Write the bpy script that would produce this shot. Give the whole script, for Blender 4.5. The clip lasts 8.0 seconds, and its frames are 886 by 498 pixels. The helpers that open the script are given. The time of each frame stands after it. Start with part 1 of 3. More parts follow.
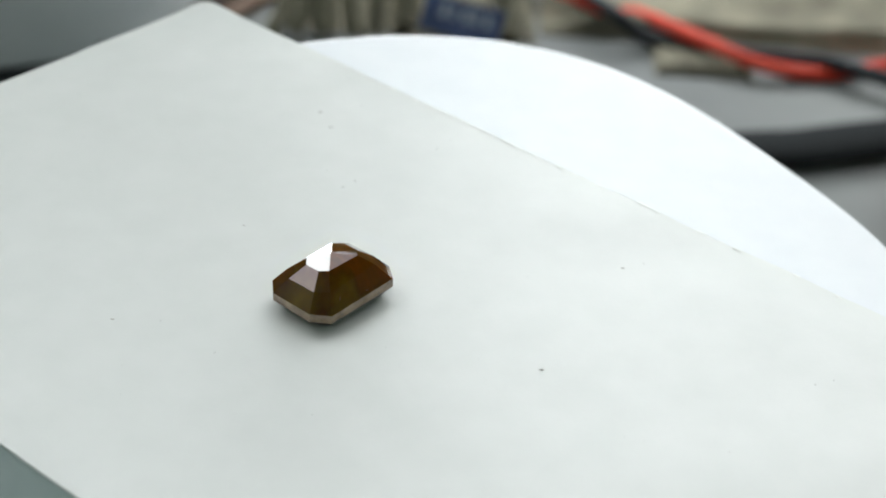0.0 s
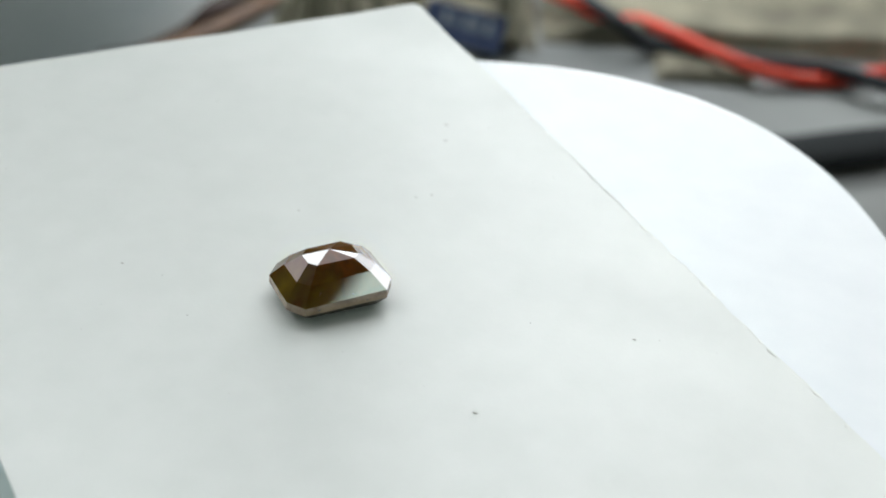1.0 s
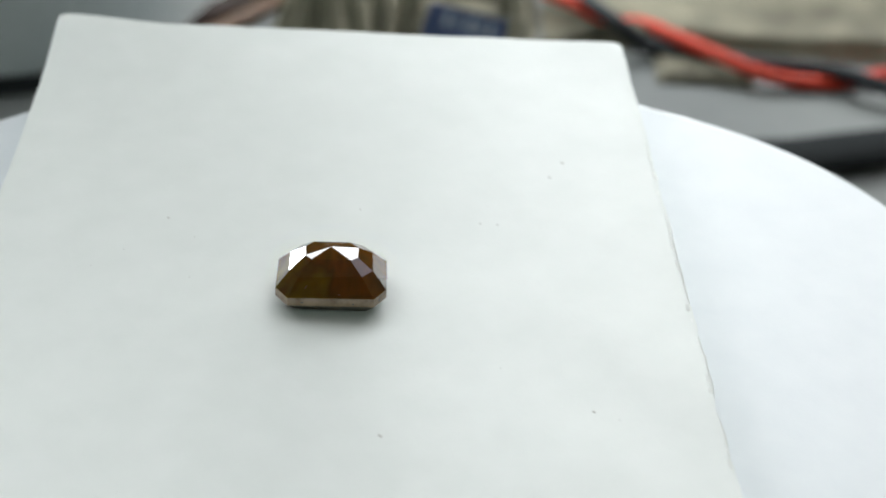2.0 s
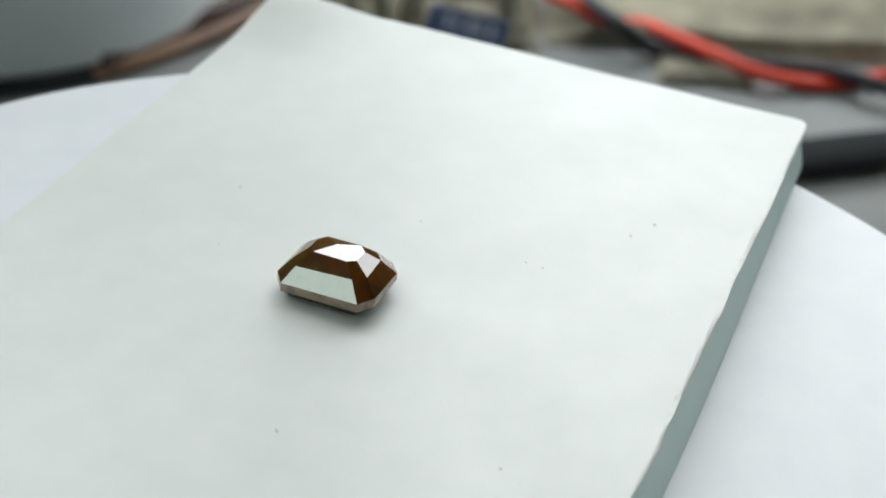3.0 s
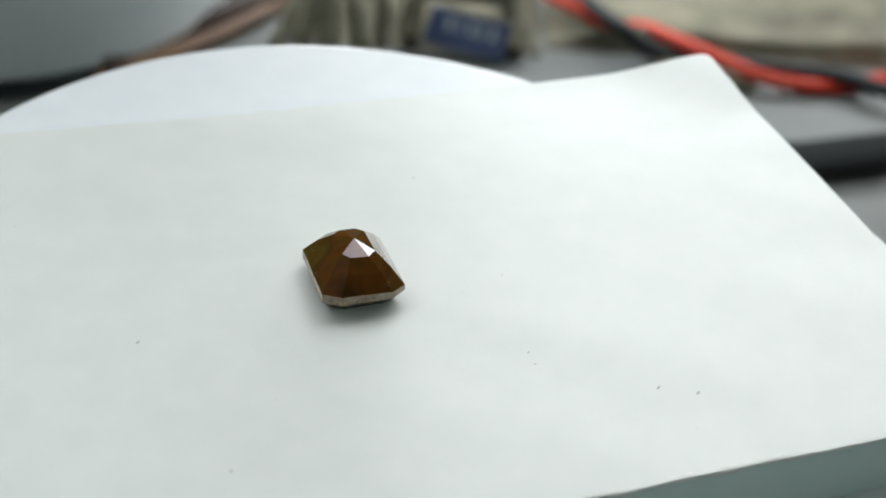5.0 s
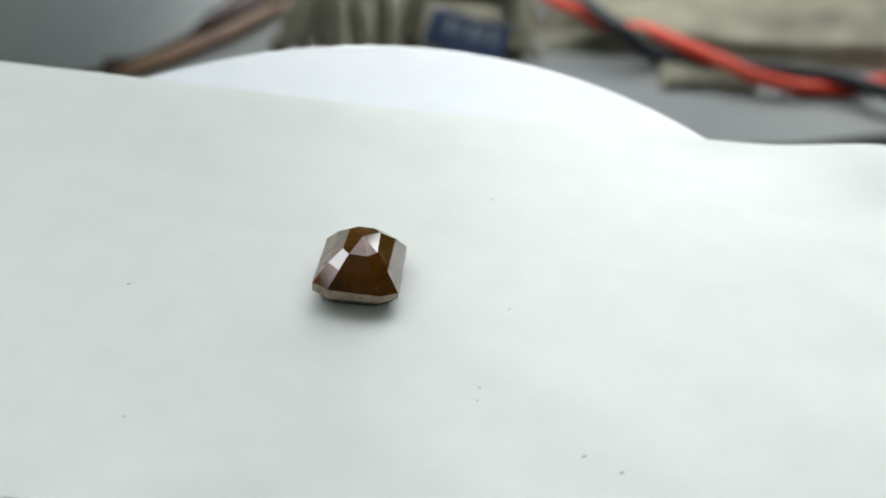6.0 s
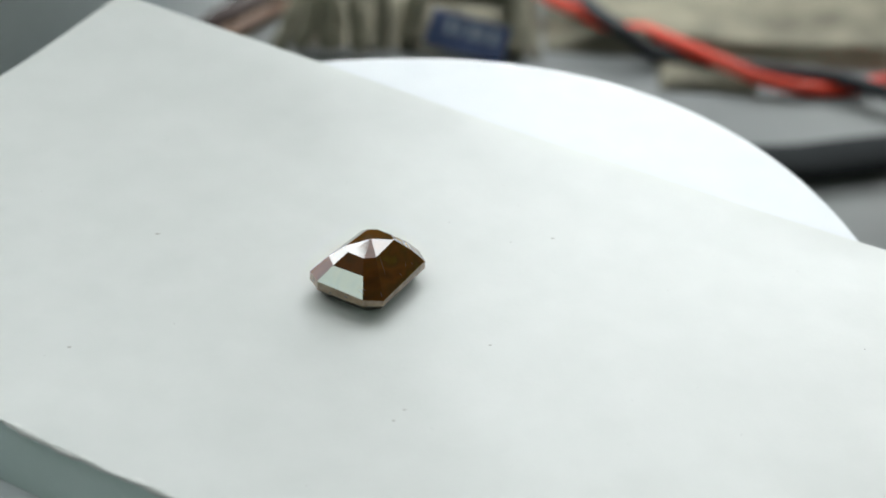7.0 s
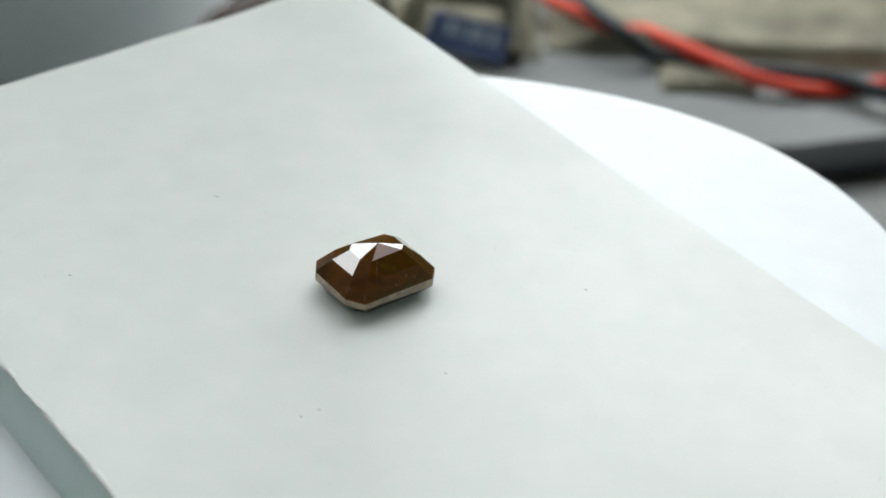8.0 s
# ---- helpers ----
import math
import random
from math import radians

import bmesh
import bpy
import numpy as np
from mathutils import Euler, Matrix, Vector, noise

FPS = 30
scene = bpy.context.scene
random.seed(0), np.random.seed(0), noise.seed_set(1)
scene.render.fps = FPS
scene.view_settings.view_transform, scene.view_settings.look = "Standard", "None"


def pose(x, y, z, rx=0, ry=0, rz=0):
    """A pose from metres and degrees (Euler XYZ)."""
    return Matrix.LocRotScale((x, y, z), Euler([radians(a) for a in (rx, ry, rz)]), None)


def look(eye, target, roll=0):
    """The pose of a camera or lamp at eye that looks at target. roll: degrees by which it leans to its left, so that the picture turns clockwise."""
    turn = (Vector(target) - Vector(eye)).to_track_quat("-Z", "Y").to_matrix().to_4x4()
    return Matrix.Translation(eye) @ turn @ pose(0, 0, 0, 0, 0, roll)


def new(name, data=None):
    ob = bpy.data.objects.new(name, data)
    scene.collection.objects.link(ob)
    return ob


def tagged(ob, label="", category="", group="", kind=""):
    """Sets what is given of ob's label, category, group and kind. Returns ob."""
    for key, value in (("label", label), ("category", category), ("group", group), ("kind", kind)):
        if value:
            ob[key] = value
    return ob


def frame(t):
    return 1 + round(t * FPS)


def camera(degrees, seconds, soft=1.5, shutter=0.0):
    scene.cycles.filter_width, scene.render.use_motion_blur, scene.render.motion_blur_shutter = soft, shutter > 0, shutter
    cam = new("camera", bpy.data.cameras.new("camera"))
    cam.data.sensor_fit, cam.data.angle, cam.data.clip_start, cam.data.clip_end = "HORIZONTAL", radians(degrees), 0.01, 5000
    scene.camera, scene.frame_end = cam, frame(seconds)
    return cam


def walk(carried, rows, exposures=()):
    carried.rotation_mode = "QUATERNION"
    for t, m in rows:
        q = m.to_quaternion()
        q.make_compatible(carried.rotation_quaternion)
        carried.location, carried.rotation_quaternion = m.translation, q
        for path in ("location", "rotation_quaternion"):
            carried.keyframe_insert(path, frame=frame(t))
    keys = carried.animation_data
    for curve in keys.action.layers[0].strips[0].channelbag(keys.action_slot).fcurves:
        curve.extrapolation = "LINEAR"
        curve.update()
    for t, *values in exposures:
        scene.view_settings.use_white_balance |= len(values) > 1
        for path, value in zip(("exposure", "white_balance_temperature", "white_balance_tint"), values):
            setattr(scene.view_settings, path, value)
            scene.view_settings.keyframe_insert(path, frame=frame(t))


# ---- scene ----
# Camera: held close over the turntable, sinking and nodding very slightly.
cam = camera(30.39, 8.0, soft=1.8)
cam.data.dof.use_dof = True
cam.data.dof.focus_distance = 0.113
cam.data.dof.aperture_fstop = 39.0
walk(cam, [
    (0.0, pose(0.00617, -0.09290, 0.06763, 55.460, -3.069, 1.926)),
    (0.5, pose(0.00611, -0.09305, 0.06739, 55.629, -3.066, 1.930)),
    (1.0, pose(0.00604, -0.09321, 0.06716, 55.798, -3.062, 1.935)),
    (1.5, pose(0.00596, -0.09326, 0.06708, 55.872, -3.060, 1.938)),
    (2.2, pose(0.00584, -0.09323, 0.06712, 55.890, -3.056, 1.944)),
    (3.0, pose(0.00572, -0.09322, 0.06714, 55.915, -3.051, 1.952)),
    (3.5, pose(0.00568, -0.09327, 0.06706, 55.972, -3.044, 1.962)),
    (4.0, pose(0.00564, -0.09333, 0.06698, 56.028, -3.037, 1.971)),
    (4.5, pose(0.00563, -0.09335, 0.06694, 56.036, -3.036, 1.973)),
    (5.2, pose(0.00563, -0.09347, 0.06676, 56.120, -3.033, 1.978)),
    (6.0, pose(0.00567, -0.09361, 0.06655, 56.218, -3.027, 1.987)),
    (7.0, pose(0.00570, -0.09360, 0.06657, 56.234, -3.018, 2.000)),
    (8.0, pose(0.00570, -0.09359, 0.06658, 56.271, -3.012, 2.009)),
])

# Heights: the packet's top is z = 0, the platter lies under it, the bench below.
PLATTER_Z = -0.0040
BENCH_Z = -0.070
FLOOR_Z = BENCH_Z - 0.75
CEILING_Z = 1.90
WALL_BACK_Y = 0.277

# ---- light ----
world = bpy.data.worlds.new("world")
scene.world = world
world.use_nodes = True
wn = world.node_tree.nodes
sky = wn.new("ShaderNodeTexSky")
sky.sky_type = "NISHITA"
sky.sun_disc = False
sky.sun_elevation = radians(40)
sky.sun_rotation = radians(20)
world.node_tree.links.new(sky.outputs["Color"], wn["Background"].inputs["Color"])
wn["Background"].inputs["Strength"].default_value = 0.10


def opening_lamp(name, x0, x1, z0, z1, y, watts, colour):
    """An added area lamp in a wall opening, shining into the room."""
    lamp = bpy.data.lights.new(name, "AREA")
    lamp.shape = "RECTANGLE"
    lamp.size, lamp.size_y = x1 - x0, z1 - z0
    lamp.energy, lamp.color = watts, colour
    ob = new(name, lamp)
    ob.matrix_world = look(((x0 + x1) / 2, y, (z0 + z1) / 2), ((x0 + x1) / 2, y - 1, (z0 + z1) / 2))
    return ob


# Unseen lights added behind the bench, placed by facet reflections: bright white, dim mauve.
# First entry: a low slit added to brighten the back of the paper.
BRIGHT_AREAS = ((-0.250, 0.120, 0.006, 0.034, 37.0), (0.107, 0.331, 0.071, 0.141, 6.5), (0.000, 0.102, 0.112, 0.321, 7.0), (0.107, 0.340, 0.155, 0.433, 4.4), (-0.155, -0.060, 0.214, 0.486, 7.0),
         (-0.310, -0.214, 0.128, 0.363, 9.0), (-0.438, -0.321, 0.251, 0.513, 6.5), (-0.641, -0.449, 0.385, 0.802, 4.8), (-1.016, -0.652, 0.663, 1.336, 4.8), (-2.031, -1.390, 1.390, 1.817, 4.8))
DIM_AREAS = ((-0.013, 0.102, 0.337, 0.567, 1.3), (0.107, 0.321, 0.449, 0.588, 1.3), (-0.599, -0.385, 0.139, 0.241, 1.5), (-1.026, -0.727, 0.428, 0.641, 1.5), (-1.347, -1.048, 0.663, 0.919, 1.5), (0.363, 0.855, 0.400, 1.010, 0.5))
LIGHT_OPENINGS = tuple(w[:4] for w in BRIGHT_AREAS + DIM_AREAS)
WALL_WEST_X = -2.40
WALL_EAST_X = 3.30
BRIGHT_TINT = (0.94, 0.99, 1.0)
DIM_TINT = (1.0, 0.90, 0.93)
for areas, tint in ((BRIGHT_AREAS, BRIGHT_TINT), (DIM_AREAS, DIM_TINT)):
    for x0, x1, z0, z1, shine in areas:
        opening_lamp("opening_light", x0, x1, z0, z1, WALL_BACK_Y + 0.003, shine * math.pi * (x1 - x0) * (z1 - z0), tint)


scene.view_settings.exposure = -0.34


# ---- materials ----
def material(name, colour, rough=0.5, ior=1.45, metal=0.0):
    m = bpy.data.materials.new(name)
    m.use_nodes = True
    b = m.node_tree.nodes["Principled BSDF"]
    b.inputs["Base Color"].default_value = (*colour, 1)
    b.inputs["Roughness"].default_value = rough
    b.inputs["IOR"].default_value = ior
    b.inputs["Metallic"].default_value = metal
    return m


def node(m, kind, **values):
    n = m.node_tree.nodes.new(kind)
    for key, value in values.items():
        n.inputs[key].default_value = value
    return n


def link(m, a, b):
    m.node_tree.links.new(a, b)


def object_coords(m):
    return node(m, "ShaderNodeTexCoord").outputs["Object"]


def mottled(m, c1, c2, scale, detail=4.0, lo=0.35, hi=0.65, coords=None):
    """Base colour that wanders between two tones."""
    co = coords or object_coords(m)
    n = node(m, "ShaderNodeTexNoise", Scale=scale, Detail=detail)
    link(m, co, n.inputs["Vector"])
    r = node(m, "ShaderNodeValToRGB")
    r.color_ramp.elements[0].position, r.color_ramp.elements[0].color = lo, (*c1, 1)
    r.color_ramp.elements[1].position, r.color_ramp.elements[1].color = hi, (*c2, 1)
    link(m, n.outputs["Fac"], r.inputs["Fac"])
    link(m, r.outputs["Color"], m.node_tree.nodes["Principled BSDF"].inputs["Base Color"])
    return r


def relief(m, scale, strength, distance, detail=6.0):
    co = object_coords(m)
    n = node(m, "ShaderNodeTexNoise", Scale=scale, Detail=detail)
    link(m, co, n.inputs["Vector"])
    b = node(m, "ShaderNodeBump", Strength=strength, Distance=distance)
    link(m, n.outputs["Fac"], b.inputs["Height"])
    link(m, b.outputs["Normal"], m.node_tree.nodes["Principled BSDF"].inputs["Normal"])


def paper_material(name, c1, c2, rough, sheen=0.5):
    """Coated or plain paper; sheen is its specular level."""
    m = material(name, c1, rough)
    m.node_tree.nodes["Principled BSDF"].inputs["Specular IOR Level"].default_value = sheen
    mottled(m, c1, c2, 260.0, 6.0, 0.3, 0.7)
    relief(m, 2600.0, 0.12, 0.00005)
    return m


PAPER = paper_material("white_paper", (0.675, 0.700, 0.662), (0.715, 0.735, 0.700), 0.40, 1.0)
PAPER_EDGE = paper_material("torn_paper_fibre", (0.74, 0.75, 0.72), (0.80, 0.81, 0.78), 0.8)
# Side of the white packet: greenish light is put into its colour.
FOLD = paper_material("packet_side", (0.68, 0.81, 0.78), (0.73, 0.85, 0.82), 0.7)
PLATTER = paper_material("white_card", (0.70, 0.73, 0.755), (0.74, 0.765, 0.785), 0.40, 1.0)
DUST = material("dust", (0.50, 0.49, 0.45), 0.9)

# Brown stone: olive at one end, red-brown in the middle, with cloudy patches.
GEM = material("brown_stone", (0.06, 0.03, 0.006), 0.015, 2.41)
gco = object_coords(GEM)
gn = node(GEM, "ShaderNodeTexNoise", Scale=260.0, Detail=3.0, Distortion=0.4)
link(GEM, gco, gn.inputs["Vector"])
gd = node(GEM, "ShaderNodeVectorMath")
gd.operation = "DOT_PRODUCT"
gd.inputs[1].default_value = (0.65, 0.76, 0.0)
link(GEM, gco, gd.inputs[0])
ga = node(GEM, "ShaderNodeMath")
ga.operation = "MULTIPLY_ADD"
ga.inputs[1].default_value, ga.inputs[2].default_value = -42.0, -0.06
link(GEM, gd.outputs["Value"], ga.inputs[0])
gs = node(GEM, "ShaderNodeMath")
gs.operation = "ADD"
link(GEM, ga.outputs[0], gs.inputs[0])
link(GEM, gn.outputs["Fac"], gs.inputs[1])
gr = node(GEM, "ShaderNodeValToRGB")
els = gr.color_ramp.elements
els[0].position, els[0].color = 0.25, (0.058, 0.027, 0.002, 1)
els[1].position, els[1].color = 0.80, (0.165, 0.118, 0.006, 1)
for at, tone in ((0.40, (0.118, 0.047, 0.003, 1)), (0.50, (0.080, 0.041, 0.003, 1)), (0.62, (0.105, 0.071, 0.004, 1))):
    els.new(at).color = tone
link(GEM, gs.outputs[0], gr.inputs["Fac"])
gb = node(GEM, "ShaderNodeHueSaturation", Value=0.8)
link(GEM, gr.outputs["Color"], gb.inputs["Color"])
link(GEM, gb.outputs["Color"], GEM.node_tree.nodes["Principled BSDF"].inputs["Base Color"])
# Light that enters the stone and leaves it again, stained brown.
gt = node(GEM, "ShaderNodeBsdfTranslucent")
gh = node(GEM, "ShaderNodeHueSaturation", Saturation=1.0, Value=2.0)
link(GEM, gr.outputs["Color"], gh.inputs["Color"])
link(GEM, gh.outputs["Color"], gt.inputs["Color"])
gm = node(GEM, "ShaderNodeAddShader")
link(GEM, GEM.node_tree.nodes["Principled BSDF"].outputs[0], gm.inputs[0])
link(GEM, gt.outputs[0], gm.inputs[1])
link(GEM, gm.outputs[0], GEM.node_tree.nodes["Material Output"].inputs["Surface"])
# Darker opaque copy of the stone: its underside is coloured dark, without the glow.
GEM_FOOT = material("darker_stone_copy", (0.045, 0.026, 0.010), 0.3, 2.0)
mottled(GEM_FOOT, (0.02, 0.012, 0.006), (0.09, 0.05, 0.02), 900.0)
CHIP = material("dark_chip", (0.03, 0.022, 0.016), 0.4, 2.0)
PALE = material("pale_inclusion", (0.42, 0.26, 0.14), 0.3, 1.8)

GIRDLE = material("stone_girdle", (0.36, 0.26, 0.17), 0.22, 2.0)
mottled(GIRDLE, (0.22, 0.13, 0.07), (0.50, 0.35, 0.22), 900.0, 5.0, 0.3, 0.6)
relief(GIRDLE, 3000.0, 0.4, 0.00005)

BENCH = material("grey_bench_sheet", (0.17, 0.18, 0.18), 0.8)
BENCH.node_tree.nodes["Principled BSDF"].inputs["Specular IOR Level"].default_value = 0.3
mottled(BENCH, (0.165, 0.172, 0.17), (0.235, 0.24, 0.235), 18.0, 8.0)
relief(BENCH, 900.0, 0.2, 0.0003)
WALL = material("grey_wall_paint", (0.22, 0.21, 0.23), 0.8)
mottled(WALL, (0.14, 0.14, 0.14), (0.19, 0.19, 0.19), 3.0)
CEIL = material("grey_ceiling_paint", (0.17, 0.17, 0.175), 0.9)
FLOOR = material("grey_floor", (0.16, 0.15, 0.14), 0.6)
mottled(FLOOR, (0.08, 0.078, 0.075), (0.13, 0.125, 0.12), 4.0)
FRAME = material("window_frame_paint", (0.7, 0.7, 0.68), 0.4)
STEEL = material("grey_enamel", (0.62, 0.66, 0.69), 0.35, 1.5, 0.0)
mottled(STEEL, (0.74, 0.78, 0.81), (0.82, 0.85, 0.86), 30.0)
RUBBER = material("black_rubber", (0.018, 0.020, 0.024), 0.7)
RED = material("red_rubber", (0.70, 0.050, 0.020), 0.65)
BROWN = material("dark_brown_leather", (0.045, 0.020, 0.014), 0.6)
relief(BROWN, 500.0, 0.4, 0.0005)
WOOD = material("tan_wood", (0.34, 0.22, 0.14), 0.6)
mottled(WOOD, (0.19, 0.11, 0.07), (0.36, 0.20, 0.11), 60.0)
CLOTH = material("beige_canvas", (0.30, 0.27, 0.21), 0.95)
mottled(CLOTH, (0.115, 0.105, 0.076), (0.29, 0.265, 0.195), 70.0, 8.0)
relief(CLOTH, 1500.0, 0.6, 0.0006)
BLUE = material("blue_label_cloth", (0.05, 0.075, 0.16), 0.8)
mottled(BLUE, (0.035, 0.055, 0.12), (0.075, 0.10, 0.20), 120.0)
LABEL_WHITE = material("label_print", (0.32, 0.36, 0.44), 0.8)
STRIP = material("dark_grey_rubber", (0.018, 0.020, 0.021), 1.0)
STRIP.node_tree.nodes["Principled BSDF"].inputs["Specular IOR Level"].default_value = 0.2
relief(STRIP, 1200.0, 0.3, 0.0003)
DARK = material("dark_plastic", (0.035, 0.038, 0.042), 0.5)
MAROON = material("dark_red_plastic", (0.10, 0.018, 0.016), 0.5)
# Glow of the added ceiling panels: pale green, and a softer mauve.
PANEL = material("green_panel_glow", (0.9, 0.95, 0.92), 0.5)
pb = PANEL.node_tree.nodes["Principled BSDF"]
pb.inputs["Emission Color"].default_value = (0.80, 1.0, 0.90, 1)
pb.inputs["Emission Strength"].default_value = 3.6
PANEL_SOFT = material("mauve_panel_glow", (0.9, 0.88, 0.9), 0.5)
ps = PANEL_SOFT.node_tree.nodes["Principled BSDF"]
ps.inputs["Emission Color"].default_value = (1.0, 0.88, 0.92, 1)
ps.inputs["Emission Strength"].default_value = 1.5


# ---- mesh helpers ----
def mesh_object(name, bm, mat, parent=None, smooth=False):
    bmesh.ops.recalc_face_normals(bm, faces=bm.faces)
    if smooth:
        for e in bm.edges:
            if len(e.link_faces) == 2 and e.calc_face_angle() > 0.7:
                e.smooth = False
    me = bpy.data.meshes.new(name)
    bm.to_mesh(me)
    bm.free()
    me.materials.append(mat)
    for p in me.polygons:
        p.use_smooth = smooth
    ob = new(name, me)
    if parent:
        ob.parent = parent
    return ob


def part(name, bm, mat, parent, label="", smooth=False):
    return tagged(mesh_object(name, bm, mat, parent, smooth), label)


def thing(name, label, category, group="", kind=""):
    return tagged(new(name), label, category, group, kind)


def box_bm(x0, x1, y0, y1, z0, z1, bevel=0.0, segments=2):
    bm = bmesh.new()
    bmesh.ops.create_cube(bm, size=1)
    bmesh.ops.scale(bm, vec=(x1 - x0, y1 - y0, z1 - z0), verts=bm.verts)
    bmesh.ops.translate(bm, vec=((x0 + x1) / 2, (y0 + y1) / 2, (z0 + z1) / 2), verts=bm.verts)
    if bevel:
        bmesh.ops.bevel(bm, geom=bm.edges[:], offset=bevel, segments=segments, affect="EDGES", profile=0.6)
    return bm


def loft(rings, close_start=True, close_end=True):
    """Skin over rings of equal length; a ring of one point makes a tip."""
    bm = bmesh.new()
    made = [[bm.verts.new(p) for p in ring] for ring in rings]
    for a, b in zip(made, made[1:]):
        n = max(len(a), len(b))
        for i in range(n):
            j = (i + 1) % n
            if len(b) == 1:
                bm.faces.new((a[i], a[j], b[0]))
            elif len(a) == 1:
                bm.faces.new((a[0], b[j], b[i]))
            else:
                bm.faces.new((a[i], a[j], b[j], b[i]))
    if close_start and len(made[0]) > 2:
        bm.faces.new(made[0][::-1])
    if close_end and len(made[-1]) > 2:
        bm.faces.new(made[-1])
    return bm


def lathe(profile, n=64, centre=(0, 0)):
    """Turn a profile of (radius, z) round an upright axis."""
    return loft([[(centre[0] + r * math.cos(2 * math.pi * i / n), centre[1] + r * math.sin(2 * math.pi * i / n), z)
                  for i in range(n)] for r, z in profile])


def smooth_path(points, steps=10):
    """Catmull-Rom through the points."""
    p = [Vector(q) for q in points]
    p = [2 * p[0] - p[1], *p, 2 * p[-1] - p[-2]]
    out = []
    for a, b, c, d in zip(p, p[1:], p[2:], p[3:]):
        for k in range(steps):
            t = k / steps
            out.append(0.5 * ((2 * b) + (c - a) * t + (2 * a - 5 * b + 4 * c - d) * t * t + (3 * b - a - 3 * c + d) * t ** 3))
    out.append(p[-2])
    return out


def tube(points, radius, n=14, flat=1.0):
    """A cable along the points; flat below 1 squashes its height."""
    path = smooth_path(points)
    rings = []
    for i, c in enumerate(path):
        d = (path[min(i + 1, len(path) - 1)] - path[max(i - 1, 0)]).normalized()
        side = d.cross(Vector((0, 0, 1))).normalized()
        up = side.cross(d)
        rings.append([c + radius * (math.cos(a) * side + flat * math.sin(a) * up)
                      for a in (2 * math.pi * k / n for k in range(n))])
    return loft(rings)


def smoothstep(a, b, x):
    t = min(1.0, max(0.0, (x - a) / (b - a)))
    return t * t * (3 - 2 * t)


# ---- room ----
# Unseen room shell, its paint dark so the stone's other facets stay dark.
tagged(mesh_object("floor", box_bm(WALL_WEST_X, WALL_EAST_X, -2.6, WALL_BACK_Y, FLOOR_Z - 0.1, FLOOR_Z), FLOOR),
       "plain grey workroom floor under the bench", "floor", kind="structure")
tagged(mesh_object("ceiling", box_bm(WALL_WEST_X - 0.1, WALL_EAST_X + 0.1, -2.7, WALL_BACK_Y + 0.1, CEILING_Z, CEILING_Z + 0.1), CEIL),
       "plain grey painted workroom ceiling", "ceiling", kind="structure")
tagged(mesh_object("wall_south", box_bm(WALL_WEST_X, WALL_EAST_X, -2.7, -2.6, FLOOR_Z - 0.1, CEILING_Z), WALL),
       "plain grey painted workroom wall", "wall", kind="structure")


def opening_wall(name, a0, a1, holes, place, label):
    """A wall 0.1 m thick built round its openings; place turns (along, through, up) into the room's axes."""
    xs = sorted({a0, a1, *[w for win in holes for w in win[:2]]})
    zs = sorted({FLOOR_Z - 0.1, CEILING_Z, *[w for win in holes for w in win[2:]]})
    bm = bmesh.new()
    grid = {(i, k, d): bm.verts.new(place(x, d, z)) for i, x in enumerate(xs) for k, z in enumerate(zs) for d in (0.0, 0.1)}

    def solid(i, k):
        if not (0 <= i < len(xs) - 1 and 0 <= k < len(zs) - 1):
            return False
        x, z = (xs[i] + xs[i + 1]) / 2, (zs[k] + zs[k + 1]) / 2
        return not any(a < x < b and c < z < d for a, b, c, d in holes)

    for i in range(len(xs) - 1):
        for k in range(len(zs) - 1):
            if not solid(i, k):
                continue
            c = [(i, k), (i + 1, k), (i + 1, k + 1), (i, k + 1)]
            for d in (0.0, 0.1):
                bm.faces.new([grid[(*p, d)] for p in c])
            for (a, b), (di, dk) in zip(zip(c, c[1:] + c[:1]), ((0, -1), (1, 0), (0, 1), (-1, 0))):
                if not solid(i + di, k + dk):
                    bm.faces.new((grid[(*a, 0.0)], grid[(*b, 0.0)], grid[(*b, 0.1)], grid[(*a, 0.1)]))
    return tagged(mesh_object(name, bm, WALL), label, "wall", kind="structure")


# Unseen wall, holed only where the added lights shine through.
opening_wall("wall_north", WALL_WEST_X - 0.1, WALL_EAST_X + 0.1, LIGHT_OPENINGS, lambda a, d, z: (a, WALL_BACK_Y + d, z), "unseen grey painted wall with openings for the added lights")
tagged(mesh_object("wall_west", box_bm(WALL_WEST_X - 0.1, WALL_WEST_X, -2.7, WALL_BACK_Y, FLOOR_Z - 0.1, CEILING_Z), WALL),
       "plain grey painted workroom wall", "wall", kind="structure")
tagged(mesh_object("wall_east", box_bm(WALL_EAST_X, WALL_EAST_X + 0.1, -2.7, WALL_BACK_Y, FLOOR_Z - 0.1, CEILING_Z), WALL),
       "plain grey painted workroom wall", "wall", kind="structure")


def ceiling_panel(x, y, hx, hy, glow):
    lamp = thing("reflection_panel", "unseen oblong ceiling panel added for the stone's reflections", "ceiling light", "ceiling lights")
    lamp.location = (x, y, CEILING_Z)
    part("frame", box_bm(-hx - 0.02, hx + 0.02, -hy - 0.02, hy + 0.02, -0.03, 0.0, 0.004), FRAME, lamp)
    part("diffuser", box_bm(-hx, hx, -hy, hy, -0.036, -0.0305, 0.001), glow, lamp, "glowing face of the added panel")
    return lamp


# Unseen panels, set where the stone's facets mirror pale green, the last dim mauve.
ceiling_panel(-1.72, -1.44, 0.62, 0.32, PANEL)
ceiling_panel(2.30, -1.30, 0.60, 0.60, PANEL)
ceiling_panel(-1.88, -0.09, 0.46, 0.30, PANEL_SOFT)

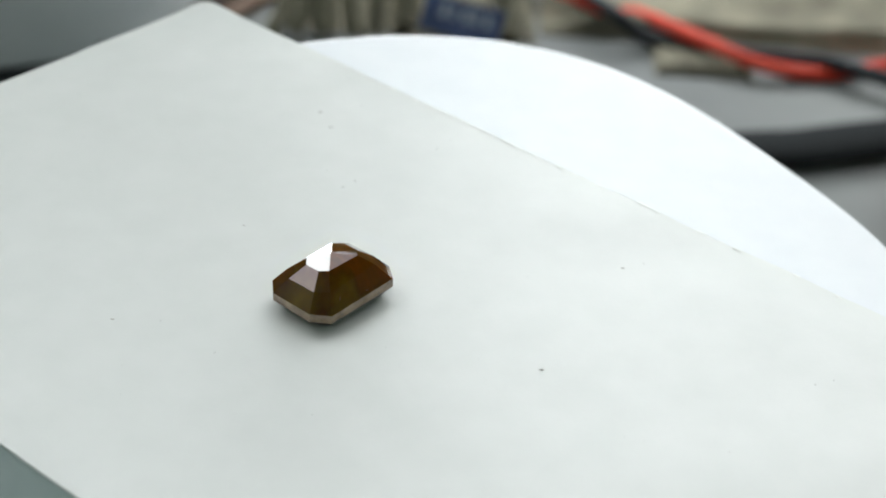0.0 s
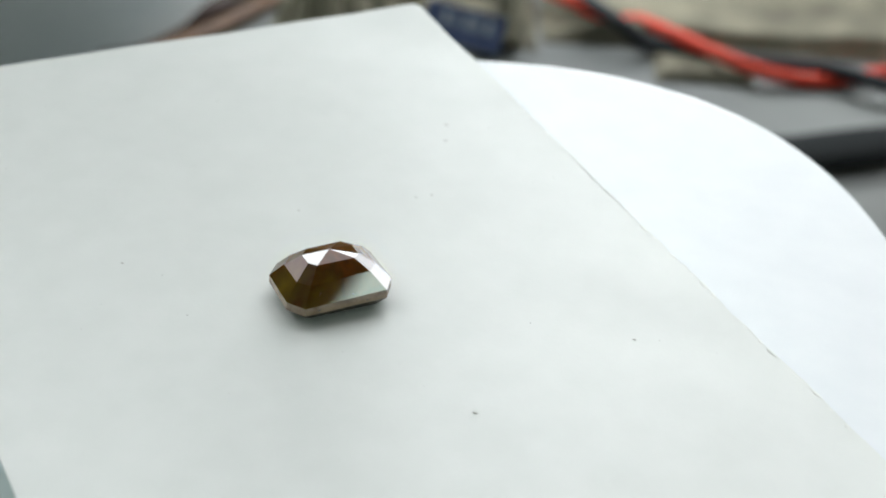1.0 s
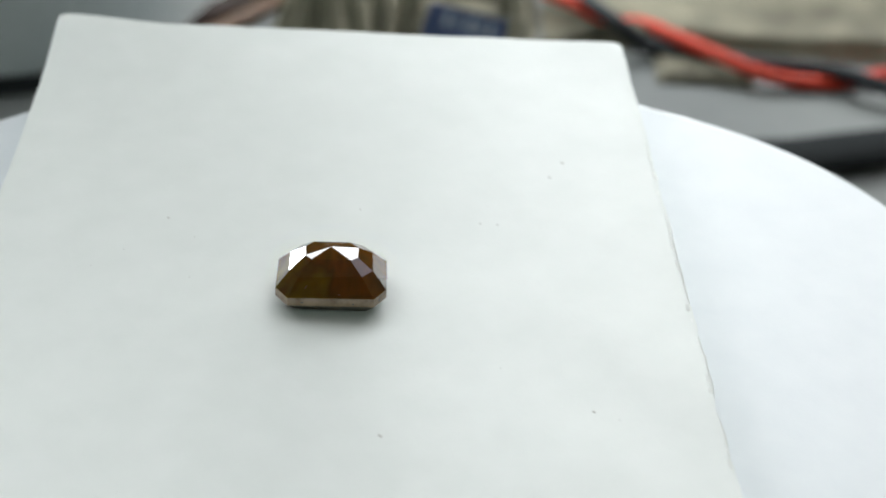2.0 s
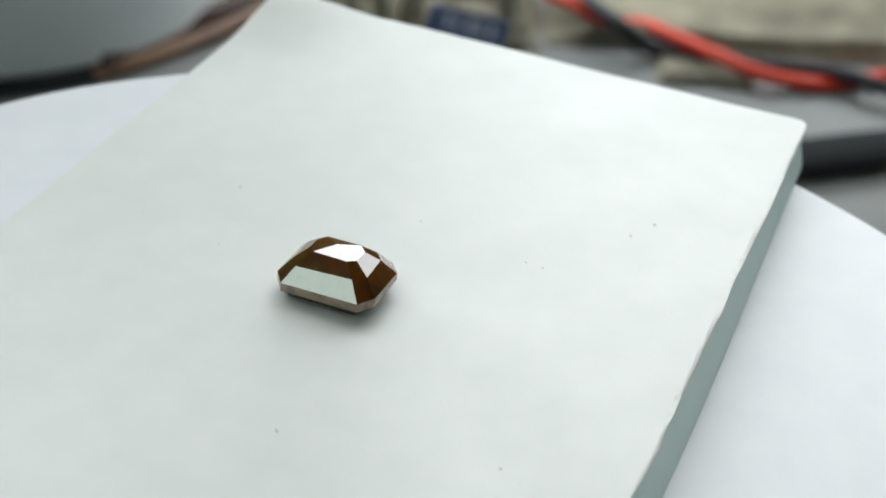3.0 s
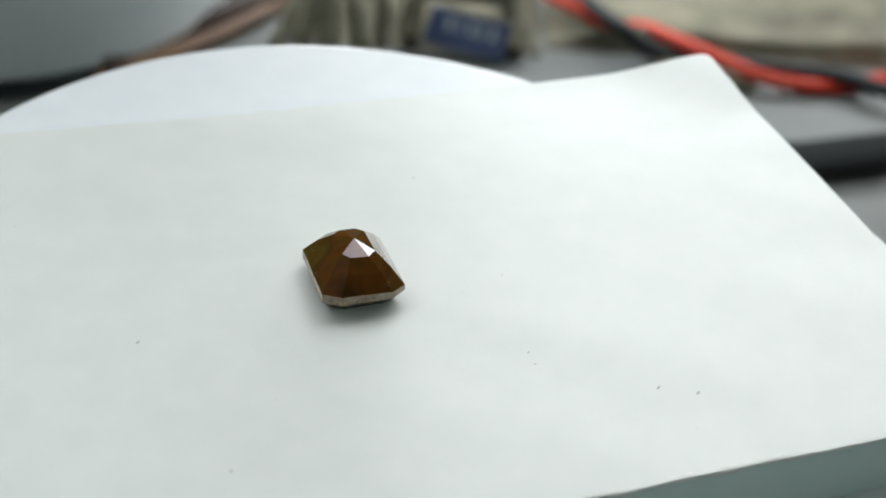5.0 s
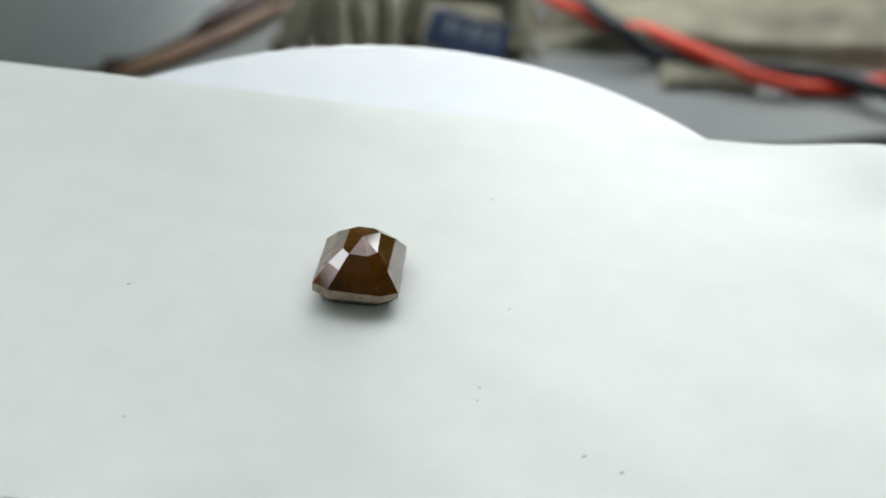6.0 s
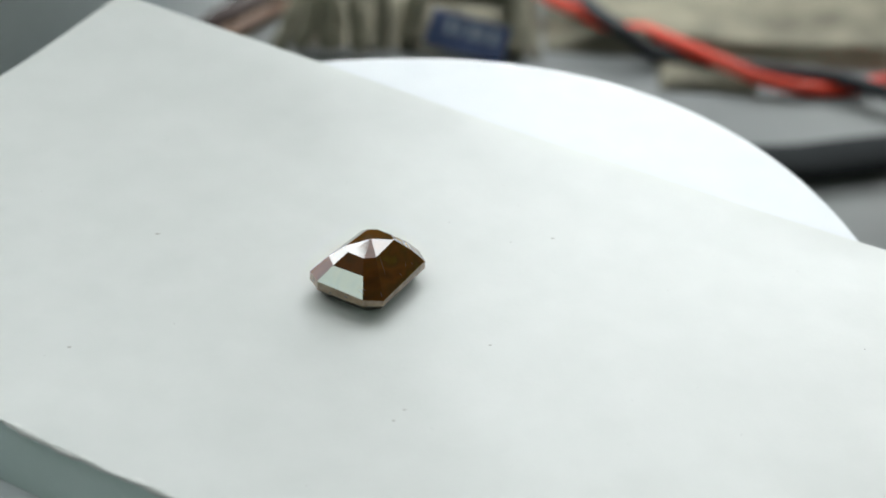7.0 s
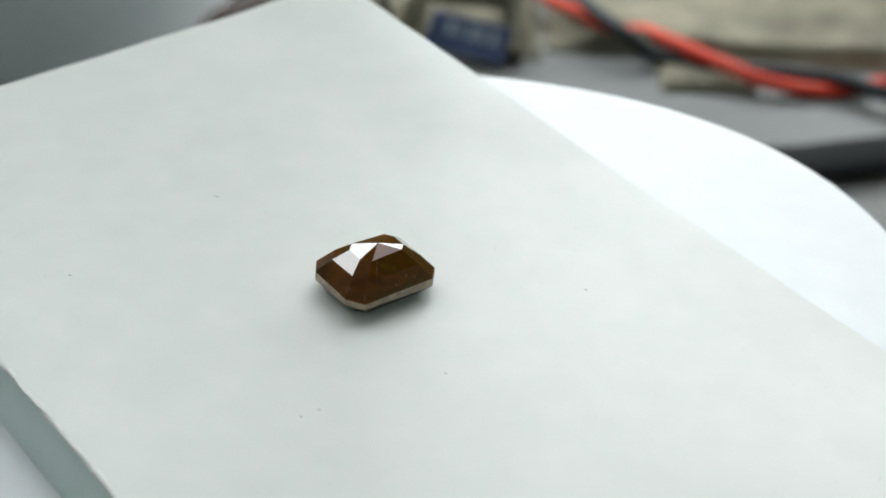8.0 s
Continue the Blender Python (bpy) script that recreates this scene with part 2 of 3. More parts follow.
# ---- bench ----
bench = thing("workbench", "workbench with a worn grey sheet top", "workbench")
part("benchtop", box_bm(-0.75, 0.75, -0.50, 0.272, BENCH_Z - 0.03, BENCH_Z, 0.003), BENCH, bench, "grey worn benchtop")
for lx in (-0.70, 0.70):
    for ly in (-0.45, 0.20):
        part("leg", box_bm(lx - 0.025, lx + 0.025, ly - 0.025, ly + 0.025, FLOOR_Z, BENCH_Z - 0.03, 0.003), FRAME, bench)

base = thing("turntable_stand", "round dark plastic turntable stand on the bench", "turntable stand")
part("body", lathe([(0.040, BENCH_Z), (0.041, BENCH_Z + 0.002), (0.041, BENCH_Z + 0.048), (0.039, BENCH_Z + 0.050)]), DARK, base)
part("spindle", lathe([(0.008, BENCH_Z + 0.050), (0.008, PLATTER_Z - 0.0030)], 24), STEEL, base, "short metal spindle")


# ---- what turns ----
def platter_radius(a):
    """A hand-cut round card: a little lobed, angles in degrees."""
    r = 0.0450
    for centre, width, gain in ((72, 24, 0.0034), (-131, 22, 0.0017), (-180, 23, -0.0029), (-85, 20, -0.0024), (38, 16, -0.0008), (112, 16, -0.0018)):
        d = (a - centre + 180) % 360 - 180
        r += gain * math.exp(-(d / width) ** 2)
    return r


def platter():
    n = 180
    def ring(scale, z, inset=0.0):
        out = []
        for i in range(n):
            a = 360 * i / n
            r = (platter_radius(a) - inset) * scale
            out.append((r * math.cos(radians(a)), r * math.sin(radians(a)), z))
        return out
    t = PLATTER_Z
    bm = loft([ring(0.98, t - 0.0016), ring(1, t - 0.0013), ring(1, t - 0.0003), ring(1, t - 0.00006, 0.0001), ring(1, t, 0.0004), ring(0.9, t), ring(0.5, t)])
    ob = thing("turntable_platter", "round white card platter of the turntable", "turntable platter")
    part("card_disc", bm, PLATTER, ob)
    hub = lathe([(0.012, t - 0.0030), (0.012, t - 0.0017)], 32)
    part("hub", hub, DARK, ob, "dark plastic hub")
    return ob


plate = platter()

# The packet's own axes on the platter, and its four corners along them.
PU = Vector((0.7974, -0.6035, 0))
PV = Vector((0.6035, 0.7974, 0))
PCEN = Vector((-0.00083, 0.0, 0))
CORNERS = ((-0.0386, 0.0252), (-0.0411, -0.0256), (0.0410, -0.0268), (0.0410, 0.0235))


def sheet_height(u, v):
    """The top sheet lifts towards one end and curls at its corners."""
    z = 0.0013 * smoothstep(-0.004, 0.040, u) * (0.55 - 0.45 * v / 0.025)
    z += 0.0003 * smoothstep(0.012, 0.027, -v) * smoothstep(-0.02, 0.02, u)
    z -= 0.0004 * smoothstep(0.004, 0.028, -u) * smoothstep(0.010, 0.026, -v)
    for (cu, cv), lift in zip(CORNERS, (0.0001, 0.0009, 0.0002, 0.0002)):
        z += lift * smoothstep(0.011, 0.0, math.hypot(u - cu, v - cv))
    z += 0.00012 * noise.noise(Vector((u * 120, v * 120, 3.0)))
    return z


def packet_outline(inset=0.0, radius=0.0011, step=0.0006, ragged=True):
    """Rounded four-sided outline in the packet's axes."""
    pts = []
    cs = [Vector(c) for c in CORNERS]
    centre = sum(cs, Vector((0, 0))) / 4
    cs = [c + Vector((-inset if c.x > 0 else inset, -inset if c.y > 0 else inset)) for c in cs]
    n = len(cs)
    for i in range(n):
        p, c, q = cs[i - 1], cs[i], cs[(i + 1) % n]
        a, b = c + (p - c).normalized() * radius, c + (q - c).normalized() * radius
        for k in range(7):
            t = k / 6
            pts.append(((1 - t) ** 2 * a + 2 * t * (1 - t) * c + t * t * b, 0.0))
        e = q + (c - q).normalized() * radius
        m = int((e - b).length / step)
        torn = 1.0 if i == 3 else 0.12
        pts += [(b.lerp(e, k / m), torn * min(1.0, k / 6, (m - k) / 6)) for k in range(1, m)]
    out = []
    for p, torn in pts:
        if ragged:
            w = noise.noise(Vector((p.x * 190, p.y * 190, 0.0))) + 0.2 * noise.noise(Vector((p.x * 1100, p.y * 1100, 5.0)))
            p = p + (p - centre).normalized() * 0.00030 * torn * w
        out.append(p)
    return out, centre


def on_packet(u, v, z):
    return PCEN + PU * u + PV * v + Vector((0, 0, z))


def packet():
    ob = thing("paper_packet", "folded white paper gem packet with curled corners and a torn edge", "paper packet")
    line, c = packet_outline()
    scales = (1.0, 0.9975, 0.99, 0.975, 0.95, 0.92, 0.88, 0.82, 0.75, 0.66, 0.56, 0.45, 0.33, 0.2, 0.08)
    top, low = [], []
    for s in scales:
        ring = [c + (p - c) * s for p in line]
        top.append([on_packet(p.x, p.y, sheet_height(p.x, p.y)) for p in ring])
        low.append([on_packet(p.x, p.y, sheet_height(p.x, p.y) - 0.00022) for p in ring])
    part("top_sheet", loft(low[:4][::-1] + top, False, True), PAPER, ob, smooth=True)
    rnd = random.Random(3)
    rim = []
    for k in range(130):
        u = -0.036 + 0.074 * k / 129
        v = 0.0252 + (0.0235 - 0.0252) * (u + 0.0386) / 0.0796
        w = noise.noise(Vector((u * 190, 2.0, 0.0))) + 0.3 * noise.noise(Vector((u * 700, 4.0, 0.0)))
        rim.append((u, v - 0.00016 + 0.00026 * w, sheet_height(u, v) - 0.00006 + 0.00006 * rnd.uniform(-1, 1), 0.00019 + 0.00012 * noise.noise(Vector((u * 420, 7.0, 0.0)))))
    rings = [[on_packet(u, v + r * 1.3 * math.cos(a), z + r * math.sin(a)) for a in (2 * math.pi * q / 8 for q in range(8))] for u, v, z, r in rim]
    rings = [[q - Vector((0, 0, r - 0.00006)) for q in ring] for ring, (_, _, _, r) in zip(rings, rim)]
    part("torn_rim", loft(rings), PAPER_EDGE, ob, "ragged white torn paper fibres", smooth=True)
    side, c = packet_outline(0.0004, 0.0018, 0.0012, False)
    rings = []
    for k, (inset, h) in enumerate(((-0.0013, 0.0), (-0.0013, 0.05), (-0.0010, 0.35), (-0.0005, 0.7), (0.0, 0.985))):
        ring = []
        for p in side:
            q = p - (p - c).normalized() * inset
            zt = sheet_height(p.x, p.y) - 0.00022
            ring.append(on_packet(q.x, q.y, PLATTER_Z + 0.00002 + (zt - PLATTER_Z) * h))
        rings.append(ring)
    part("folded_body", loft(rings, True, False), FOLD, ob, "folded white side of the packet, coloured green for the light on it", smooth=True)
    return ob


parcel = packet()


# The stone's own axes: along its length and across it.
SL = Vector((0.65, 0.76, 0)).normalized()
SW = Vector((-0.76, 0.65, 0)).normalized()
SCEN = -0.0015


# Its cut: facets by the compass from its long axis, their slope, and how far they lie from the middle of its foot (mm).
GIRDLE_CUTS = ((-90.0, 3.016), (-34.1, 4.204), (1.8, 3.777), (38.4, 4.059), (91.9, 2.871), (139.3, 4.067), (-178.9, 3.866), (-142.6, 4.143))
LOWER_CUTS = ((-91.7, 51.5, 3.252), (-37.1, 41.8, 3.973), (3.9, 48.3, 3.823), (43.4, 44.8, 3.807), (91.7, 53.6, 3.090), (141.6, 45.3, 3.816), (-179.7, 50.2, 3.799), (-142.8, 46.3, 3.913))
UPPER_CUTS = ((-92.8, 41.8, 3.328), (-35.7, 32.0, 3.844), (4.3, 35.3, 3.747), (45.4, 33.5, 3.678), (92.2, 44.5, 3.166), (141.5, 37.3, 3.711), (179.7, 40.5, 3.733), (-144.2, 35.9, 3.789))
TOP_CUTS = ((-96.8, 14.4, 3.595), (-6.0, 9.9, 3.636), (12.9, 11.4, 3.615), (46.4, 13.0, 3.598), (90.8, 18.7, 3.512), (157.5, 13.1, 3.635), (172.3, 13.2, 3.636), (-159.4, 11.8, 3.652))
SFOOT = SL * SCEN


def facet(compass, slope, far):
    """A facet's plane: a point on it and the way it faces."""
    a, t = radians(compass), radians(slope)
    out = (SL * math.cos(a) + SW * math.sin(a)) * math.sin(t) + Vector((0, 0, math.cos(t)))
    return SFOOT + out * far * 0.001, out


def cut(bm, at, out):
    """Grind away all that lies beyond a plane, and close the face."""
    made = bmesh.ops.bisect_plane(bm, geom=bm.verts[:] + bm.edges[:] + bm.faces[:], dist=1e-8, plane_co=at, plane_no=out, clear_outer=True)
    edges = [e for e in made["geom_cut"] if isinstance(e, bmesh.types.BMEdge)]
    if len(edges) > 2:
        bmesh.ops.edgeloop_fill(bm, edges=edges)


def fleck(c, along, up, r, rnd):
    """A small uneven pit or nick standing a hair proud of a face."""
    out = along.cross(up).normalized()
    ring = []
    for k in range(6):
        a = k * math.pi / 3
        ring.append(c + along * (1.7 * r * rnd.uniform(0.6, 1.2) * math.cos(a)) + up * (r * rnd.uniform(0.6, 1.2) * math.sin(a)))
    return loft([[p - out * 0.00002 for p in ring], [p + out * 0.00001 for p in ring], [c + (p - c) * 0.6 + out * 0.00002 for p in ring]])


def needle(c, along, out, length, wide=0.000018):
    """A hair-thin pale sliver in a facet's surface."""
    along = (along - out * along.dot(out)).normalized()
    side = along.cross(out).normalized()
    ring = [c + along * length / 2, c + side * wide, c - along * length / 2, c - side * wide]
    return loft([[p - out * 0.00001 for p in ring], [p + out * 0.000008 for p in ring]])


def gemstone():
    ob = thing("gemstone", "brown rose-cut oblong gemstone with cut corners, lying on white paper", "gemstone")
    bm = box_bm(-0.006, 0.006, -0.006, 0.006, 0.0002, 0.0050)
    bmesh.ops.translate(bm, vec=SFOOT, verts=bm.verts)
    for c in GIRDLE_CUTS:
        cut(bm, *facet(c[0], 90.0, c[1]))
    for c in LOWER_CUTS + UPPER_CUTS + TOP_CUTS:
        cut(bm, *facet(*c))
    cut(bm, SFOOT + Vector((0, 0, 0.00078)), (SL * 0.030 - Vector((0, 0, 1))).normalized())
    crown, girdle = bmesh.new(), bmesh.new()
    rim = []
    for f in bm.faces:
        f.normal_update()
        if f.normal.z < -0.5:
            rim = [v.co.copy() for v in f.verts]
            continue
        to = girdle if abs(f.normal.z) < 0.1 else crown
        to.faces.new([to.verts.new(v.co) for v in f.verts])
    bm.free()
    for half in (crown, girdle):
        bmesh.ops.remove_doubles(half, verts=half.verts[:], dist=1e-7)
    part("crown", crown, GEM, ob, "brown glossy facets rising to a point")
    part("girdle", girdle, GIRDLE, ob, "pale frosted girdle")
    foot = [SFOOT + (p - SFOOT) * 0.80 for p in rim]
    for p in foot:
        p.z = 0.00006
    part("underside", loft([foot, rim], True, False), GEM_FOOT, ob, "underside in a darker brown copy of the stone")
    rnd = random.Random(9)
    # Pits in the girdle: compass of its side, how far along it, height (mm), size.
    for i, along, up, size in ((1, -0.15, 1.12, 1.0), (1, 0.30, 1.00, 0.8), (2, -0.9, 1.05, 1.0), (2, 0.35, 1.18, 1.0), (0, -1.9, 1.0, 0.9), (0, 1.6, 1.05, 0.6), (4, 0.4, 1.0, 0.7)):
        at, out = facet(GIRDLE_CUTS[i][0], 90.0, GIRDLE_CUTS[i][1])
        side = Vector((0, 0, 1)).cross(out)
        part("chip", fleck(at + side * along * 0.001 + Vector((0, 0, up * 0.001)), side, Vector((0, 0, 1)), 0.00009 * size, rnd), CHIP, ob)
    # Pale slivers: facet, place along and down it from its middle (mm), lean, length.
    for c, along, down, lean, length in ((UPPER_CUTS[4], -1.15, 0.10, -28, 0.0014), (LOWER_CUTS[4], -0.1, 0.20, 20, 0.0003), (LOWER_CUTS[4], 0.9, -0.10, -40, 0.0004), (LOWER_CUTS[4], 1.5, 0.15, 10, 0.00025),
                                         (LOWER_CUTS[2], 1.3, 0.10, 65, 0.0006), (LOWER_CUTS[2], 1.4, -0.10, 80, 0.0004), (LOWER_CUTS[2], -0.6, 0.50, 15, 0.0003), (LOWER_CUTS[0], -1.6, -0.10, -35, 0.0004),
                                         (LOWER_CUTS[0], 0.7, 0.30, 80, 0.0003), (LOWER_CUTS[3], 0.1, 0.40, 12, 0.0005)):
        at, out = facet(*c)
        side = Vector((0, 0, 1)).cross(out).normalized()
        fall = side.cross(out).normalized()
        ring_z = 0.0019 if c in LOWER_CUTS else 0.0029
        base = at + fall * ((ring_z - at.z) / fall.z) if abs(fall.z) > 0.01 else at
        spot = base + side * along * 0.001 + fall * down * 0.001 * (1 if fall.z < 0 else -1)
        way = fall * math.cos(radians(lean)) + side * math.sin(radians(lean))
        part("needle_inclusion", needle(spot, way, out, length), PALE, ob)
    return ob


gem = gemstone()


def specks():
    bm = bmesh.new()
    rnd = random.Random(4)
    marks = [(0.1717, 0.0378, 1.0), (0.1184, -0.0728, 1.0), (-0.1339, -0.0476, 0.8), (-0.0267, 0.1907, 1.0), (-0.0362, 0.2116, 1.2),
             (-0.071, 0.0601, 0.8), (-0.0116, 0.1134, 0.7), (-0.0039, 0.122, 0.7)]
    places = [(x * 0.115, y * 0.115, s) for x, y, s in marks]
    for _ in range(46):
        u, v = rnd.uniform(-0.037, 0.037), rnd.uniform(-0.022, 0.022)
        p = on_packet(u, v, 0)
        places.append((p.x, p.y, rnd.uniform(0.12, 0.32)))
    for x, y, s in places:
        d = Vector((x, y, 0)) - PCEN
        z = sheet_height(d.dot(PU), d.dot(PV))
        a, r = rnd.uniform(0, 6.28), 0.00011 * s
        ring = [(x + r * rnd.uniform(0.6, 1.5) * math.cos(a + k * 1.05) * 1.6, y + r * rnd.uniform(0.5, 1.1) * math.sin(a + k * 1.05), z + 0.00001) for k in range(6)]
        top = bm.verts.new((x, y, z + 0.00005))
        vs = [bm.verts.new(p) for p in ring]
        for k in range(6):
            bm.faces.new((vs[k], vs[(k + 1) % 6], top))
    return tagged(mesh_object("dust_specks", bm, DUST), "tiny dark dust specks lying on the paper", "dust", kind="stuff")


dust = specks()

# ---- things behind, on the bench ----
B = BENCH_Z


def canister():
    ob = thing("enamel_canister", "pale grey enamelled canister with a dark base ring", "canister")
    c = (-0.084, 0.1935)
    part("body", lathe([(0.046, B + 0.002), (0.0475, B + 0.0034), (0.0475, B + 0.085), (0.046, B + 0.088), (0.03, B + 0.090)], 80, c), STEEL, ob, smooth=False)
    part("base_ring", lathe([(0.0482, B), (0.0487, B + 0.0006), (0.0487, B + 0.0018), (0.0475, B + 0.0024)], 80, c), RUBBER, ob, "black rubber base ring")


canister()


def cord():
    pts = [(-0.0552, 0.1566, B + 0.0024), (-0.0498, 0.1647, B + 0.0024), (-0.0432, 0.1731, B + 0.0024), (-0.0352, 0.1821, B + 0.0024), (-0.0278, 0.1916, B + 0.0024), (-0.0200, 0.2001, B + 0.0024)]
    return tagged(mesh_object("leather_cord", tube(pts, 0.0024, 14), BROWN, smooth=True), "dark brown leather cord lying on the bench", "cord")


cord()


def stick():
    pts = [(-0.0563, 0.1550, B + 0.0014), (-0.0483, 0.1616, B + 0.0014), (-0.0406, 0.1698, B + 0.0014), (-0.0337, 0.1789, B + 0.0014), (-0.0276, 0.1895, B + 0.0014), (-0.0221, 0.1993, B + 0.0014)]
    return tagged(mesh_object("wooden_stick", tube(pts, 0.0017, 12, 0.8), WOOD, smooth=True), "thin tan wooden stick beside the leather cord", "stick")


stick()


def drape(name, x0, x1, y0, y1, h, fold, seed, label, freq=1.0, front=0.22):
    """A heap of canvas: a closed cushion whose top and front fall in folds."""
    nx, ny = 70, 44
    rings = []
    for j in range(ny + 1):
        t = (j / ny) ** 1.6
        row = []
        for i in range(nx + 1):
            s = i / nx
            x = x0 + (x1 - x0) * s
            wave = noise.noise(Vector((s * 9 * freq, t * 1.5, seed))) + 0.5 * noise.noise(Vector((s * 22 * freq, t * 3, seed + 4)))
            rise = smoothstep(0, front, t) * smoothstep(0, 0.08, s) * smoothstep(0, 0.08, 1 - s) * smoothstep(0, 0.12, 1 - t)
            z = B + 0.0004 + rise * (h + fold * wave)
            y = y0 + (y1 - y0) * t + fold * 0.8 * wave * smoothstep(0.9, 0.2, t)
            row.append((x, y, max(z, B + 0.0004)))
        rings.append(row)
    bm = bmesh.new()
    vs = [[bm.verts.new(p) for p in row] for row in rings]
    for a, b in zip(vs, vs[1:]):
        for i in range(nx):
            bm.faces.new((a[i], a[i + 1], b[i + 1], b[i]))
    rim = [*vs[0], *[r[-1] for r in vs[1:]], *vs[-1][-2::-1], *[r[0] for r in vs[-2:0:-1]]]
    low = [bm.verts.new((v.co.x, v.co.y, B)) for v in rim]
    for i in range(len(rim)):
        j = (i + 1) % len(rim)
        bm.faces.new((rim[i], low[i], low[j], rim[j]))
    bm.faces.new(low)
    return tagged(mesh_object(name, bm, CLOTH, smooth=True), label, "cloth" if label else "")


def crumpled_cloth():
    """Canvas gathered into upright rolls with deep gaps between them, over a low rumpled skirt."""
    ob = thing("canvas_cloth", "crumpled beige canvas cloth gathered into deep upright folds", "cloth")
    skirt = drape("skirt", -0.0245, 0.0215, 0.1760, 0.232, 0.0040, 0.0016, 1.0, "", 1.5)
    skirt.parent = ob
    rolls = (((-0.0262, 0.1700, 0.0014), (-0.0250, 0.1735, 0.0040), (-0.0236, 0.1800, 0.0080), (-0.0225, 0.1880, 0.0110), 0.0014),
             ((-0.0225, 0.1712, 0.0016), (-0.0212, 0.1735, 0.0050), (-0.0196, 0.1790, 0.0100), (-0.0185, 0.1880, 0.0130), 0.0017),
             ((-0.0168, 0.1716, 0.0016), (-0.0174, 0.1742, 0.0055), (-0.0178, 0.1790, 0.0110), (-0.0172, 0.1890, 0.0140), 0.0020),
             ((-0.0112, 0.1719, 0.0016), (-0.0123, 0.1747, 0.0052), (-0.0130, 0.1790, 0.0100), (-0.0126, 0.1880, 0.0135), 0.0017),
             ((-0.0076, 0.1726, 0.0016), (-0.0076, 0.1756, 0.0055), (-0.0078, 0.1800, 0.0110), (-0.0080, 0.1890, 0.0130), 0.0016),
             ((-0.0030, 0.1765, 0.0016), (-0.0026, 0.1795, 0.0050), (-0.0016, 0.1830, 0.0100), (0.0000, 0.1900, 0.0120), 0.0020),
             ((0.0160, 0.1742, 0.0016), (0.0166, 0.1785, 0.0044), (0.0158, 0.1830, 0.0080), (0.0140, 0.1900, 0.0100), 0.0022))
    for *way, r in rolls:
        fine = smooth_path([(x, y, B + z) for x, y, z in way], 8)
        rings = []
        for k, c in enumerate(fine):
            d = (fine[min(k + 1, len(fine) - 1)] - fine[max(k - 1, 0)]).normalized()
            side = d.cross(Vector((0, 0, 1))).normalized()
            up = side.cross(d)
            rings.append([c + (side * math.cos(a) + up * math.sin(a)) * r * (1 + 0.35 * noise.noise(Vector((c.x * 400 + math.cos(a), c.y * 400, c.z * 400 + math.sin(a)))))
                          for a in (2 * math.pi * q / 14 for q in range(14))])
        for ring in rings:
            for v in ring:
                v.z = max(v.z, B + 0.0001)
        part("fold", loft(rings), CLOTH, ob, smooth=True)
    top = [(-0.0010, 0.1850, B + 0.0085), (0.0045, 0.1832, B + 0.0092), (0.0110, 0.1826, B + 0.0092), (0.0170, 0.1840, B + 0.0080)]
    part("fold", tube(top, 0.0024, 14), CLOTH, ob, smooth=True)
    return ob


crumpled_cloth()
drape("canvas_sheet", 0.0225, 0.16, 0.1795, 0.244, 0.0032, 0.0007, 7.0, "flat folded beige canvas sheet under the cables", 0.6, 0.04)
drape("canvas_flap", 0.0428, 0.0605, 0.1668, 0.1775, 0.0011, 0.0004, 11.0, "thin beige canvas flap lying on the bench", 0.5, 0.10)


def label_tag():
    ob = thing("cloth_label", "blue woven label with pale print on beige canvas", "label")
    ob.matrix_world = pose(0.0078, 0.1742, B + 0.0046, 42, 8, -9)
    part("patch", box_bm(-0.0074, 0.0074, -0.0036, 0.0036, -0.0004, 0.0004, 0.0002, 1), BLUE, ob)
    for k, w in enumerate((0.0012, 0.0008, 0.0014, 0.0010, 0.0012)):
        x = -0.0042 + 0.0021 * k
        part("print_bar", box_bm(x, x + w, -0.0006, 0.0022, 0.00041, 0.0005), LABEL_WHITE, ob)


label_tag()


def cable(name, mat, pts, r, label):
    return tagged(mesh_object(name, tube(pts, r, 16), mat, smooth=True), label, "cable")


